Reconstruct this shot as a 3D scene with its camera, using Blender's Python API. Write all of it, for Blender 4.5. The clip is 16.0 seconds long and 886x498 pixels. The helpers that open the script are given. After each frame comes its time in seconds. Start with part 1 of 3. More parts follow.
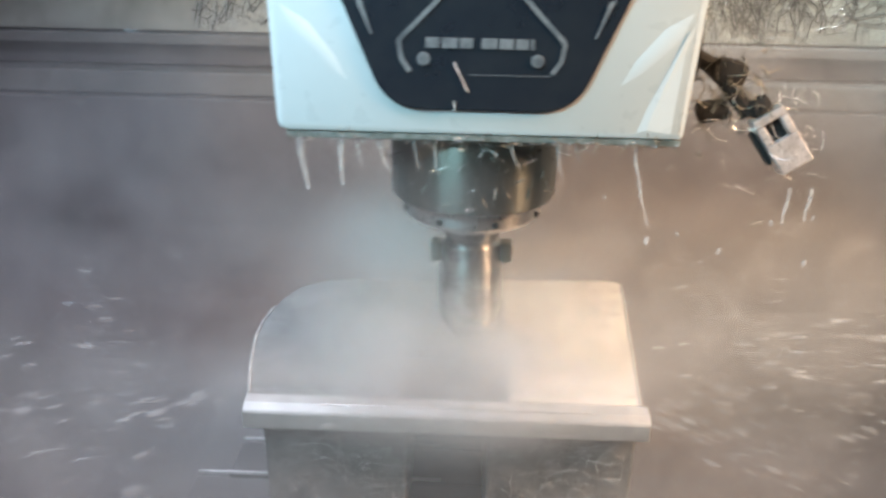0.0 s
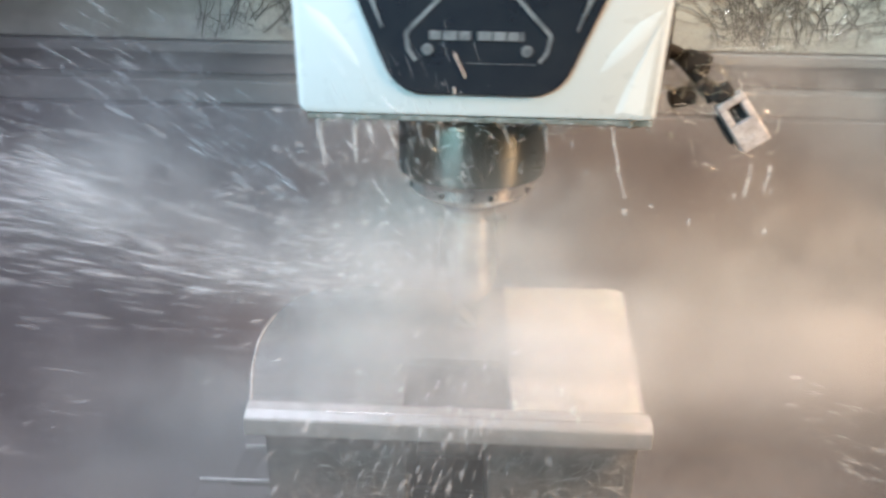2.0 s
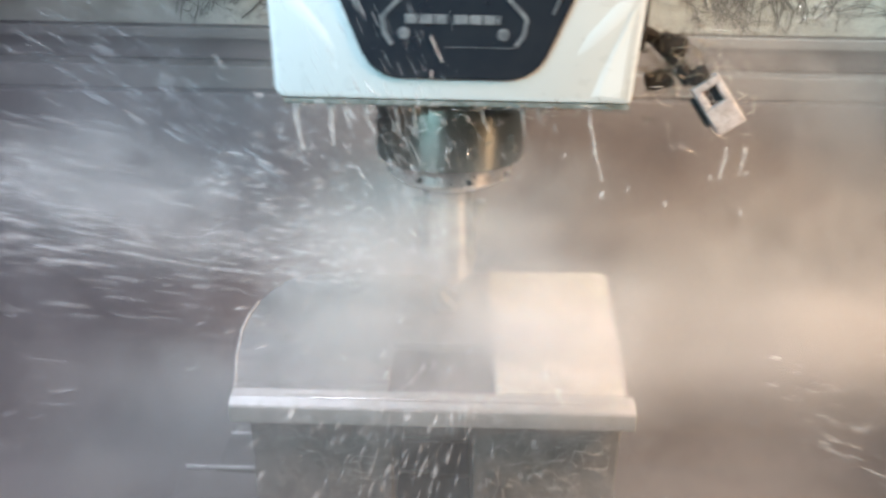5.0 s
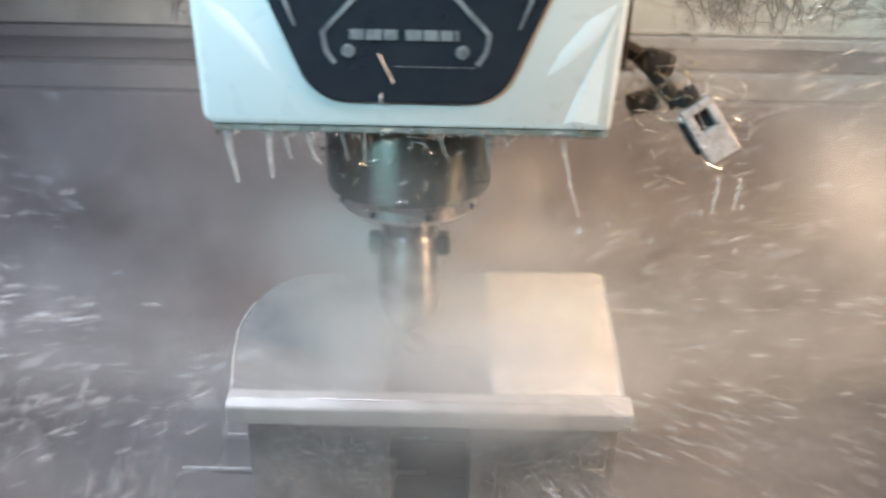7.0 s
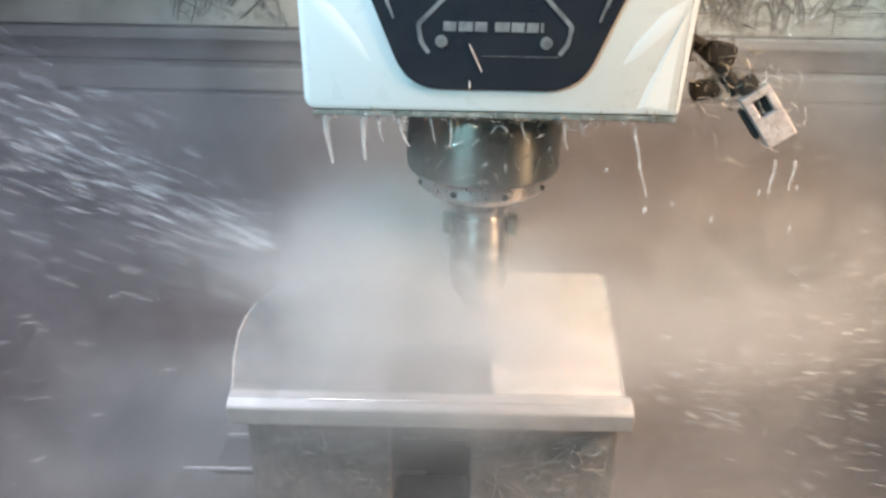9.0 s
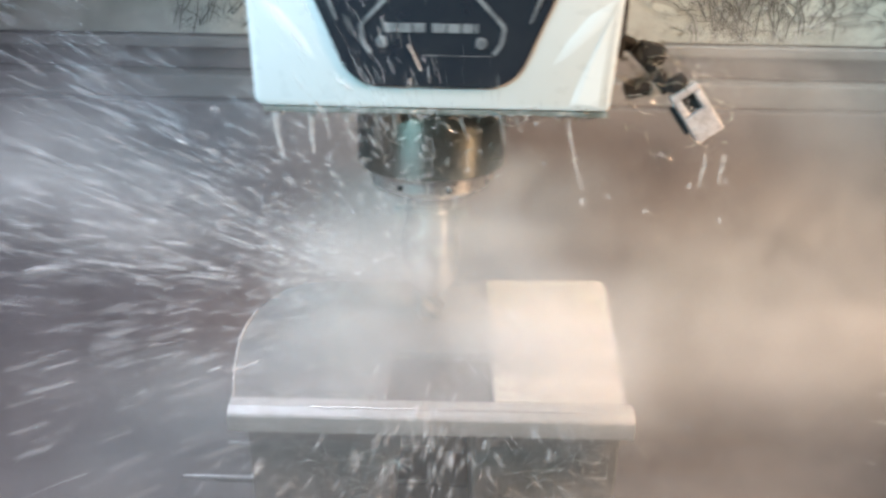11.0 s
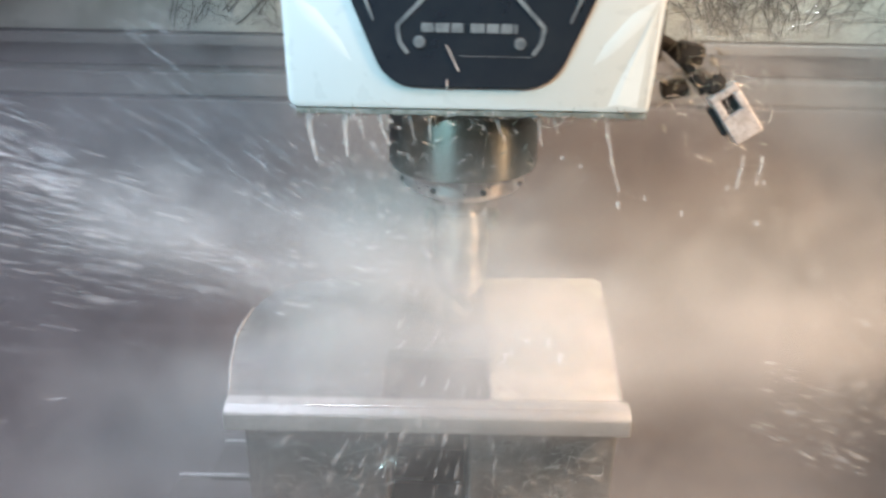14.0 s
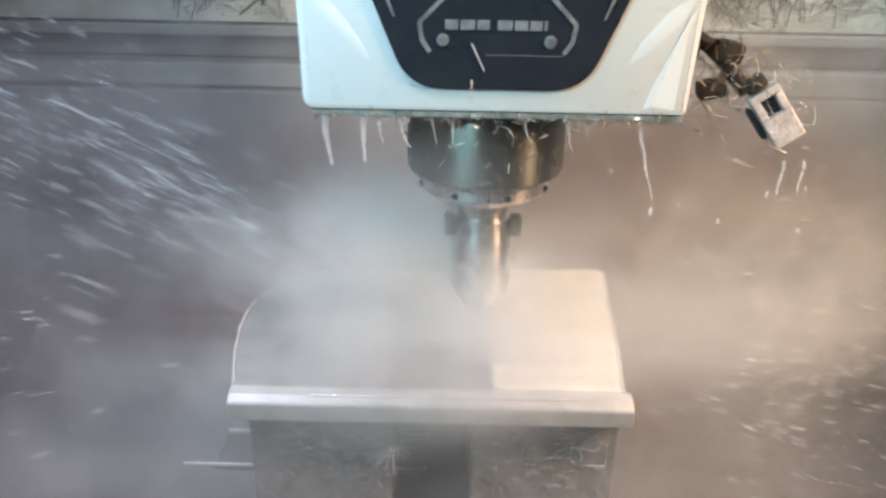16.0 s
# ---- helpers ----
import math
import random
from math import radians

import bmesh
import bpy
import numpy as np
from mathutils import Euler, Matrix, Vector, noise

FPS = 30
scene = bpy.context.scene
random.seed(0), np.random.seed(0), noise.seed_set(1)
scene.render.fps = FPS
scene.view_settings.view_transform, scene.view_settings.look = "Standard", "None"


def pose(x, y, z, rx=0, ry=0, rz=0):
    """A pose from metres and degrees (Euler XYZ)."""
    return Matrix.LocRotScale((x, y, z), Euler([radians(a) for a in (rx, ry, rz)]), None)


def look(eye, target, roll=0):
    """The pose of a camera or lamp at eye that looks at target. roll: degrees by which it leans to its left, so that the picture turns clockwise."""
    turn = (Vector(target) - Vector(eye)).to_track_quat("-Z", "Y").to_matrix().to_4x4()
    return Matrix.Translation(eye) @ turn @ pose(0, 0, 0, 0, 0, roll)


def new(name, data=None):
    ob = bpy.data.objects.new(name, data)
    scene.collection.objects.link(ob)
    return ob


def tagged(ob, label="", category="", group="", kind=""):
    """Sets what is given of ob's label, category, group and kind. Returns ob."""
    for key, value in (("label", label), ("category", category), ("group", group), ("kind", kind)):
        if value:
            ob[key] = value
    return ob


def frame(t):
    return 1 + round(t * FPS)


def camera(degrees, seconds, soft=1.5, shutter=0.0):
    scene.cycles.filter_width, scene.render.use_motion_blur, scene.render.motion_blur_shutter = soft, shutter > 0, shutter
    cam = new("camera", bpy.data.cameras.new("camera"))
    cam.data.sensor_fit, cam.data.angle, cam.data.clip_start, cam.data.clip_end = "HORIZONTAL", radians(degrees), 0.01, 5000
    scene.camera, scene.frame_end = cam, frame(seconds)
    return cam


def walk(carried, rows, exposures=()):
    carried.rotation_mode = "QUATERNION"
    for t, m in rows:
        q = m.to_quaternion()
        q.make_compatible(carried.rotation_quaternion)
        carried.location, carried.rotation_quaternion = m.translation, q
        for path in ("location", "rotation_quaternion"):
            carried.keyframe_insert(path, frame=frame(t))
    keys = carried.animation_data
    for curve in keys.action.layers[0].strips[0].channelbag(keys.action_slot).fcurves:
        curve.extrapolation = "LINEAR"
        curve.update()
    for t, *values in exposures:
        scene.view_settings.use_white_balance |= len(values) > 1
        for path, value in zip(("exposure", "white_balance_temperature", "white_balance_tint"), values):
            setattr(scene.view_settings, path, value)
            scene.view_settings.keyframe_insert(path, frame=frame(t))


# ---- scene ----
# ---- the turning phase of the head, and the way it goes ----
CZ = 1.47           # height of the lens over the shop floor
PITCH, LEAN = -23.3, 1.1
HEAD_Z = CZ - 0.193  # underside of the head
PHASE = [(0, -1.12), (0.5, 4.243), (1, 9.25), (1.5, 14.656), (2, 20.054), (2.5, 25.5), (3, 30.425), (3.5, 35.8), (4, 40.7),
         (6.5, 67.882), (7, 73.412), (7.5, 78.802), (8, 84.151), (8.5, 89.364), (9, 94.472), (9.5, 99.504),
         (12, 124.923), (12.5, 130.042), (13, 135.136), (13.5, 140.245), (14, 145.383), (14.5, 150.553), (15, 155.157),
         (15.25, 157.1), (15.5, 159.462), (16, 163.29)]


def phase(t):
    return float(np.interp(t, [p[0] for p in PHASE], [p[1] for p in PHASE]))


def when(a):
    return float(np.interp(a, [p[1] for p in PHASE], [p[0] for p in PHASE]))


def head_place(t):
    a = phase(t)
    return -0.012 + 0.061 * math.cos(a), 0.78 + 0.061 * math.sin(a)


# ---- camera: held by hand, nearly still ----
DRIFT = [(0, 35, 5.5), (0.5, 35.5, 6), (1, 37, 14.5), (1.5, 42, 18.5), (2, 38.5, 18.5), (2.5, 42, 18), (3, 46, 12), (3.5, 35.5, 5.5),
         (4, 18.5, -7.5), (6.5, 6, -7), (7, 3.5, -6), (7.5, -1.5, -6), (8, -5, -6), (8.5, -2.5, -6.5), (9, 5, -5.5), (9.5, 12, -2),
         (12, 4, 10), (12.5, 6, 8), (13, 7.5, 8.5), (13.5, 6.5, 7.5), (14, 0, 4), (14.5, 0, 0), (15, -1.5, -4.5), (15.5, 2, -11.5),
         (16, 5.5, -12.5)]
cam = camera(60.0, 16.0, soft=2.8, shutter=0.2)


def camera_pose(dx, dy):
    turn = Matrix.Rotation(math.atan(dx / 1358) / math.cos(radians(PITCH)), 4, "Z")
    return Matrix.Translation((0, 0, CZ)) @ turn @ pose(0, 0, 0, 90 + PITCH + math.degrees(dy / 1358)) @ pose(0, 0, 0, 0, 0, LEAN)


walk(cam, [(t, camera_pose(dx, dy)) for t, dx, dy in DRIFT], exposures=[(0, 0.05, 6180, 10), (16, 0.05, 6180, 10)])

# ---- light: two work lamps under the roof, one cool and one warm, and two added fills ----
world = bpy.data.worlds.new("world")
scene.world = world
world.use_nodes = True
world.node_tree.nodes["Background"].inputs[0].default_value = (0.75, 0.85, 1.0, 1)
world.node_tree.nodes["Background"].inputs[1].default_value = 0.15
scene.cycles.transparent_max_bounces = 128


def area_lamp(name, eye, target, w, h, watts, colour, spread=180):
    data = bpy.data.lights.new(name, "AREA")
    data.shape, data.size, data.size_y, data.energy, data.color = "RECTANGLE", w, h, watts, colour
    data.spread = radians(spread)
    ob = new(name, data)
    ob.matrix_world = look(eye, target)
    return ob


LAMPS = [("cool_lamp_light", (-0.60, -0.02, CZ + 0.45), (-0.03, 0.80, CZ - 0.06), 0.6, 0.14, 3.1, (0.54, 0.92, 1.0), 80),
         ("warm_lamp_light", (1.05, 0.42, CZ + 0.25), (0.22, 0.86, CZ - 0.60), 0.14, 0.6, 12.7, (1.0, 0.62, 0.35), 104),
         # added fills without a known source: left mist from above, back wall
         ("roof_fill_light", (-0.55, 0.50, CZ + 0.70), (-0.55, 0.70, CZ - 0.6), 0.8, 0.12, 7.8, (0.84, 0.83, 0.97), 104),
         ("back_wall_fill_light", (0.75, 1.25, CZ + 0.62), (0.80, 1.70, CZ - 0.25), 0.8, 0.08, 5.0, (0.95, 1.0, 0.93), 130)]
for spec in LAMPS:
    area_lamp(*spec)

# ---- materials ----


def material(name, base, rough=0.5, metal=0.0, dark=None, scale=30.0, amount=0.5, bump=0.1, fine=220.0, coat=0.0, stretch=None, turned=0.0):
    """Two scales of variation: stains of `dark` over `base`, and a fine grain in relief and gloss."""
    m = bpy.data.materials.new(name)
    m.use_nodes = True
    nt = m.node_tree
    b = nt.nodes["Principled BSDF"]
    b.inputs["Metallic"].default_value = metal
    b.inputs["Coat Weight"].default_value = coat
    if turned:
        tangent = nt.nodes.new("ShaderNodeTangent")
        tangent.direction_type, tangent.axis = "RADIAL", "Z"
        nt.links.new(tangent.outputs[0], b.inputs["Tangent"])
        b.inputs["Anisotropic"].default_value, b.inputs["Anisotropic Rotation"].default_value = turned, 0.25
    co = nt.nodes.new("ShaderNodeTexCoord").outputs["Object"]
    if stretch:
        mp = nt.nodes.new("ShaderNodeMapping")
        mp.inputs["Scale"].default_value = stretch
        nt.links.new(co, mp.inputs[0])
        co = mp.outputs[0]
    big = nt.nodes.new("ShaderNodeTexNoise")
    big.inputs["Scale"].default_value, big.inputs["Detail"].default_value, big.inputs["Roughness"].default_value = scale, 6, 0.65
    nt.links.new(co, big.inputs["Vector"])
    ramp = nt.nodes.new("ShaderNodeValToRGB")
    ramp.color_ramp.elements[0].position, ramp.color_ramp.elements[1].position = 0.5 - 0.3 * (1 - amount), 0.62
    d = dark or tuple(c * 0.6 for c in base)
    ramp.color_ramp.elements[0].color, ramp.color_ramp.elements[1].color = (*d, 1), (*base, 1)
    nt.links.new(big.outputs["Fac"], ramp.inputs[0])
    nt.links.new(ramp.outputs[0], b.inputs["Base Color"])
    small = nt.nodes.new("ShaderNodeTexNoise")
    small.inputs["Scale"].default_value, small.inputs["Detail"].default_value = fine, 3
    nt.links.new(co, small.inputs["Vector"])
    rr = nt.nodes.new("ShaderNodeMapRange")
    rr.inputs["To Min"].default_value, rr.inputs["To Max"].default_value = max(0.02, rough - 0.12), min(1, rough + 0.12)
    nt.links.new(small.outputs["Fac"], rr.inputs["Value"])
    nt.links.new(rr.outputs[0], b.inputs["Roughness"])
    bp = nt.nodes.new("ShaderNodeBump")
    bp.inputs["Strength"].default_value, bp.inputs["Distance"].default_value = bump, 0.002
    nt.links.new(small.outputs["Fac"], bp.inputs["Height"])
    nt.links.new(bp.outputs[0], b.inputs["Normal"])
    return m


def mist_material(name, colour, density, scale):
    """Airborne coolant: thin in its rim, patchy inside."""
    m = bpy.data.materials.new(name)
    m.use_nodes = True
    nt = m.node_tree
    nt.nodes.remove(nt.nodes["Principled BSDF"])
    out = nt.nodes["Material Output"]
    tc = nt.nodes.new("ShaderNodeTexCoord")
    mp = nt.nodes.new("ShaderNodeMapping")
    mp.inputs["Location"].default_value, mp.inputs["Scale"].default_value = (-1, 0, -1), (2, 0, 2)
    nt.links.new(tc.outputs["Generated"], mp.inputs[0])
    ln = nt.nodes.new("ShaderNodeVectorMath")
    ln.operation = "LENGTH"
    nt.links.new(mp.outputs[0], ln.inputs[0])
    fall = nt.nodes.new("ShaderNodeMapRange")
    fall.interpolation_type = "SMOOTHERSTEP"
    fall.inputs["From Min"].default_value, fall.inputs["From Max"].default_value = 0.88, 0.05
    fall.inputs["To Min"].default_value, fall.inputs["To Max"].default_value = 0.0, density
    nt.links.new(ln.outputs["Value"], fall.inputs["Value"])
    nz = nt.nodes.new("ShaderNodeTexNoise")
    nz.inputs["Scale"].default_value, nz.inputs["Detail"].default_value, nz.inputs["Distortion"].default_value = scale, 5, 0.5
    nt.links.new(tc.outputs["Object"], nz.inputs["Vector"])
    nr = nt.nodes.new("ShaderNodeMapRange")
    nr.interpolation_type = "SMOOTHSTEP"
    nr.inputs["From Min"].default_value, nr.inputs["From Max"].default_value = 0.30, 0.70
    nr.inputs["To Min"].default_value, nr.inputs["To Max"].default_value = 0.12, 1.0
    nt.links.new(nz.outputs["Fac"], nr.inputs["Value"])
    mul = nt.nodes.new("ShaderNodeMath")
    mul.operation = "MULTIPLY"
    nt.links.new(fall.outputs[0], mul.inputs[0])
    nt.links.new(nr.outputs[0], mul.inputs[1])
    clear, dif, tra = (nt.nodes.new("ShaderNodeBsdf" + k) for k in ("Transparent", "Diffuse", "Translucent"))
    dif.inputs["Color"].default_value = tra.inputs["Color"].default_value = (*colour, 1)
    both, mix = nt.nodes.new("ShaderNodeMixShader"), nt.nodes.new("ShaderNodeMixShader")
    nt.links.new(dif.outputs[0], both.inputs[1])
    nt.links.new(tra.outputs[0], both.inputs[2])
    nt.links.new(mul.outputs[0], mix.inputs[0])
    nt.links.new(clear.outputs[0], mix.inputs[1])
    nt.links.new(both.outputs[0], mix.inputs[2])
    nt.links.new(mix.outputs[0], out.inputs["Surface"])
    return m


def water_material(name, alpha, colour=(0.85, 0.9, 0.93)):
    m = bpy.data.materials.new(name)
    m.use_nodes = True
    nt = m.node_tree
    b = nt.nodes["Principled BSDF"]
    b.inputs["Base Color"].default_value = (*colour, 1)
    b.inputs["Roughness"].default_value = 0.15
    b.inputs["IOR"].default_value = 1.33
    nz = nt.nodes.new("ShaderNodeTexNoise")
    nz.inputs["Scale"].default_value = 60
    tc = nt.nodes.new("ShaderNodeTexCoord")
    nt.links.new(tc.outputs["Object"], nz.inputs["Vector"])
    mr = nt.nodes.new("ShaderNodeMapRange")
    mr.inputs["From Min"].default_value, mr.inputs["From Max"].default_value = 0.3, 0.7
    mr.inputs["To Min"].default_value, mr.inputs["To Max"].default_value = alpha * 0.4, alpha
    nt.links.new(nz.outputs["Fac"], mr.inputs["Value"])
    nt.links.new(mr.outputs[0], b.inputs["Alpha"])
    return m


WHITE = material("white_paint", (0.66, 0.71, 0.72), 0.30, dark=(0.62, 0.67, 0.68), scale=5, bump=0.0, fine=40, coat=0.3)
BLACK = material("black_gloss", (0.016, 0.021, 0.029), 0.14, dark=(0.022, 0.027, 0.034), scale=20, bump=0.01, coat=0.6)
SILVER = material("grey_line_and_glint_paint", (0.21, 0.225, 0.235), 0.35, dark=(0.09, 0.10, 0.11), scale=60, bump=0.03)
STEEL = material("turned_steel", (0.66, 0.65, 0.63), 0.32, 1.0, dark=(0.38, 0.38, 0.37), scale=40, bump=0.0, turned=0.85)
DULL_STEEL = material("dull_steel", (0.30, 0.30, 0.29), 0.55, 0.7, dark=(0.22, 0.22, 0.21), scale=60, bump=0.02)
RING = material("ground_steel_ring", (0.74, 0.73, 0.71), 0.30, 0.9, dark=(0.6, 0.59, 0.57), scale=30, bump=0.0, turned=0.8)
DARK_STEEL = material("dark_wet_steel", (0.31, 0.32, 0.29), 0.34, 0.95, dark=(0.22, 0.23, 0.205), scale=14, bump=0.0, fine=40, stretch=(1, 1, 0.1), turned=0.9)
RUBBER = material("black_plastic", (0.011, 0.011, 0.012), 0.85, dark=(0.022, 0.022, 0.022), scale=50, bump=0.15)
SEAL = material("grey_wet_seal", (0.24, 0.27, 0.26), 0.3, dark=(0.10, 0.12, 0.11), scale=60, bump=0.2)
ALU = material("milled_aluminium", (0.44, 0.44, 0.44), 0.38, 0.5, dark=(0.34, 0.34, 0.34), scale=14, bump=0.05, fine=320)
# the same aluminium with warm light put into its colour
ALU_LIT = material("lit_aluminium", (0.74, 0.70, 0.64), 0.4, 0.1, dark=(0.66, 0.62, 0.56), scale=16, bump=0.05, fine=320)
CAST = material("wet_riser_steel", (0.34, 0.335, 0.325), 0.38, 0.3, dark=(0.21, 0.205, 0.20), scale=26, bump=0.25)
DARK_CAST = material("dark_wet_cast_iron", (0.17, 0.162, 0.165), 0.45, 0.1, dark=(0.12, 0.115, 0.117), scale=18, bump=0.2)
POCKET = material("shaded_pocket", (0.16, 0.16, 0.165), 0.4, 0.4, dark=(0.11, 0.11, 0.115), scale=30, bump=0.15)
SHEET = material("grey_sheet_metal", (0.24, 0.225, 0.235), 0.5, 0.1, dark=(0.15, 0.14, 0.147), scale=3.5, bump=0.08, fine=90)
SHEET_LIGHT = material("light_sheet_metal", (0.33, 0.33, 0.325), 0.5, 0.0, dark=(0.24, 0.24, 0.235), scale=7, bump=0.12, fine=70)
PALE_SHEET = material("pale_sheet_metal", (0.66, 0.68, 0.61), 0.45, 0.0, dark=(0.46, 0.47, 0.41), scale=9, bump=0.12, fine=70)
CHIP = material("bright_chip", (0.92, 0.92, 0.91), 0.2, 0.3, dark=(0.6, 0.6, 0.6), scale=80, bump=0.1)
DARK_CHIP = material("matted_chip", (0.19, 0.185, 0.16), 0.5, 0.3, dark=(0.09, 0.09, 0.075), scale=80, bump=0.2)
SPRAY = water_material("flying_coolant", 0.40)
SOFT_SPRAY = water_material("flying_coolant_clot", 0.17)
BLOCK = material("bright_nozzle_metal", (0.62, 0.62, 0.64), 0.3, 0.3, dark=(0.42, 0.40, 0.40), scale=50, bump=0.3)
LIP = material("wet_pale_aluminium", (0.47, 0.47, 0.465), 0.5, 0.15, dark=(0.38, 0.38, 0.375), scale=22, bump=0.1, fine=260)
RIM = material("bright_edge_and_glint", (0.66, 0.65, 0.63), 0.25, 0.3, dark=(0.5, 0.49, 0.48), scale=60, bump=0.1)
RUNNING = water_material("running_coolant", 0.34)
MIST = mist_material("coolant_mist", (0.93, 0.93, 0.94), 0.215, 7.5)
DENSE_MIST = mist_material("dense_coolant_mist", (0.94, 0.94, 0.94), 0.205, 5.5)
THIN_MIST = mist_material("thin_coolant_mist", (0.92, 0.92, 0.94), 0.20, 4.0)

# ---- shapes ----


def part(name, bm, mat, parent=None, label="", smooth=False):
    me = bpy.data.meshes.new(name)
    bm.normal_update()
    bm.to_mesh(me)
    bm.free()
    me.materials.append(mat)
    if smooth:
        me.shade_smooth()
        me.set_sharp_from_angle(angle=radians(35))
    ob = new(name, me)
    if parent:
        ob.parent = parent
    if label:
        ob["label"] = label
    return ob


def empty(name, place=(0, 0, 0)):
    ob = new(name)
    ob.location = place
    ob.empty_display_size = 0.02
    return ob


def box(x0, x1, y0, y1, z0, z1, bevel=0.003, bm=None, turn=None):
    bm = bm or bmesh.new()
    m = Matrix.Translation(((x0 + x1) / 2, (y0 + y1) / 2, (z0 + z1) / 2))
    if turn:
        m = m @ turn
    made = bmesh.ops.create_cube(bm, size=1, matrix=m @ Matrix.Diagonal((x1 - x0, y1 - y0, z1 - z0, 1)))
    if bevel:
        edges = list({e for v in made["verts"] for e in v.link_edges})
        bmesh.ops.bevel(bm, geom=edges, offset=bevel, segments=2, affect="EDGES", profile=0.6)
    return bm


def prism(outline, y0, y1, bevel=0.0, bm=None):
    """An outline in x and z, swept from y0 to y1."""
    bm = bm or bmesh.new()
    front = [bm.verts.new((x, y0, z)) for x, z in outline]
    back = [bm.verts.new((x, y1, z)) for x, z in outline]
    n = len(outline)
    bm.faces.new(front)
    bm.faces.new(back[::-1])
    for i in range(n):
        bm.faces.new((front[i], back[i], back[(i + 1) % n], front[(i + 1) % n]))
    bmesh.ops.recalc_face_normals(bm, faces=bm.faces)
    if bevel:
        rim = [e for e in bm.edges if all(v in front for v in e.verts)]
        bmesh.ops.bevel(bm, geom=rim, offset=bevel, segments=2, affect="EDGES", profile=0.6)
    return bm


def slab(outline, z0, z1, bevel=0.0, bm=None):
    """An outline in x and y, swept from z0 to z1."""
    bm = bm or bmesh.new()
    low = [bm.verts.new((x, y, z0)) for x, y in outline]
    top = [bm.verts.new((x, y, z1)) for x, y in outline]
    n = len(outline)
    bm.faces.new(low[::-1])
    bm.faces.new(top)
    for i in range(n):
        bm.faces.new((low[i], low[(i + 1) % n], top[(i + 1) % n], top[i]))
    bmesh.ops.recalc_face_normals(bm, faces=bm.faces)
    if bevel:
        rim = [e for e in bm.edges if all(v in top for v in e.verts)]
        bmesh.ops.bevel(bm, geom=rim, offset=bevel, segments=2, affect="EDGES", profile=0.6)
    return bm


def lathe(profile, x=0.0, y=0.0, n=48, bm=None):
    """A profile of (radius, height) turned about the upright axis at x, y."""
    bm = bm or bmesh.new()
    rings = []
    for r, z in profile:
        rings.append([bm.verts.new((x + r * math.cos(2 * math.pi * i / n), y + r * math.sin(2 * math.pi * i / n), z)) for i in range(n)])
    for a, b in zip(rings, rings[1:]):
        for i in range(n):
            bm.faces.new((a[i], a[(i + 1) % n], b[(i + 1) % n], b[i]))
    bm.faces.new(rings[0])
    bm.faces.new(rings[-1])
    bmesh.ops.recalc_face_normals(bm, faces=bm.faces)
    return bm


def rounded(points, radius, steps=6):
    """A polygon with its corners rounded."""
    out = []
    n = len(points)
    for i, (p, r) in enumerate(zip(points, radius)):
        p, a, b = Vector(p), Vector(points[i - 1]), Vector(points[(i + 1) % n])
        if r <= 0:
            out.append(tuple(p))
            continue
        u, v = (a - p).normalized() * r, (b - p).normalized() * r
        for k in range(steps + 1):
            s = k / steps
            out.append(tuple(p + u * (1 - s) ** 2 + v * s ** 2))
    return out


def tube(points, r, n=7, bm=None, taper=1.0):
    """A round rod along points."""
    bm = bm or bmesh.new()
    pts = [Vector(p) for p in points]
    rings = []
    for i, p in enumerate(pts):
        d = (pts[min(i + 1, len(pts) - 1)] - pts[max(i - 1, 0)]).normalized()
        u = d.cross(Vector((0, 1, 0.2))).normalized()
        v = d.cross(u)
        s = r * (1 + (taper - 1) * i / (len(pts) - 1))
        rings.append([bm.verts.new(p + (u * math.cos(2 * math.pi * k / n) + v * math.sin(2 * math.pi * k / n)) * s) for k in range(n)])
    for a, b in zip(rings, rings[1:]):
        for k in range(n):
            bm.faces.new((a[k], a[(k + 1) % n], b[(k + 1) % n], b[k]))
    bm.faces.new(rings[0][::-1])
    bm.faces.new(rings[-1])
    return bm


# ---- the enclosure ----


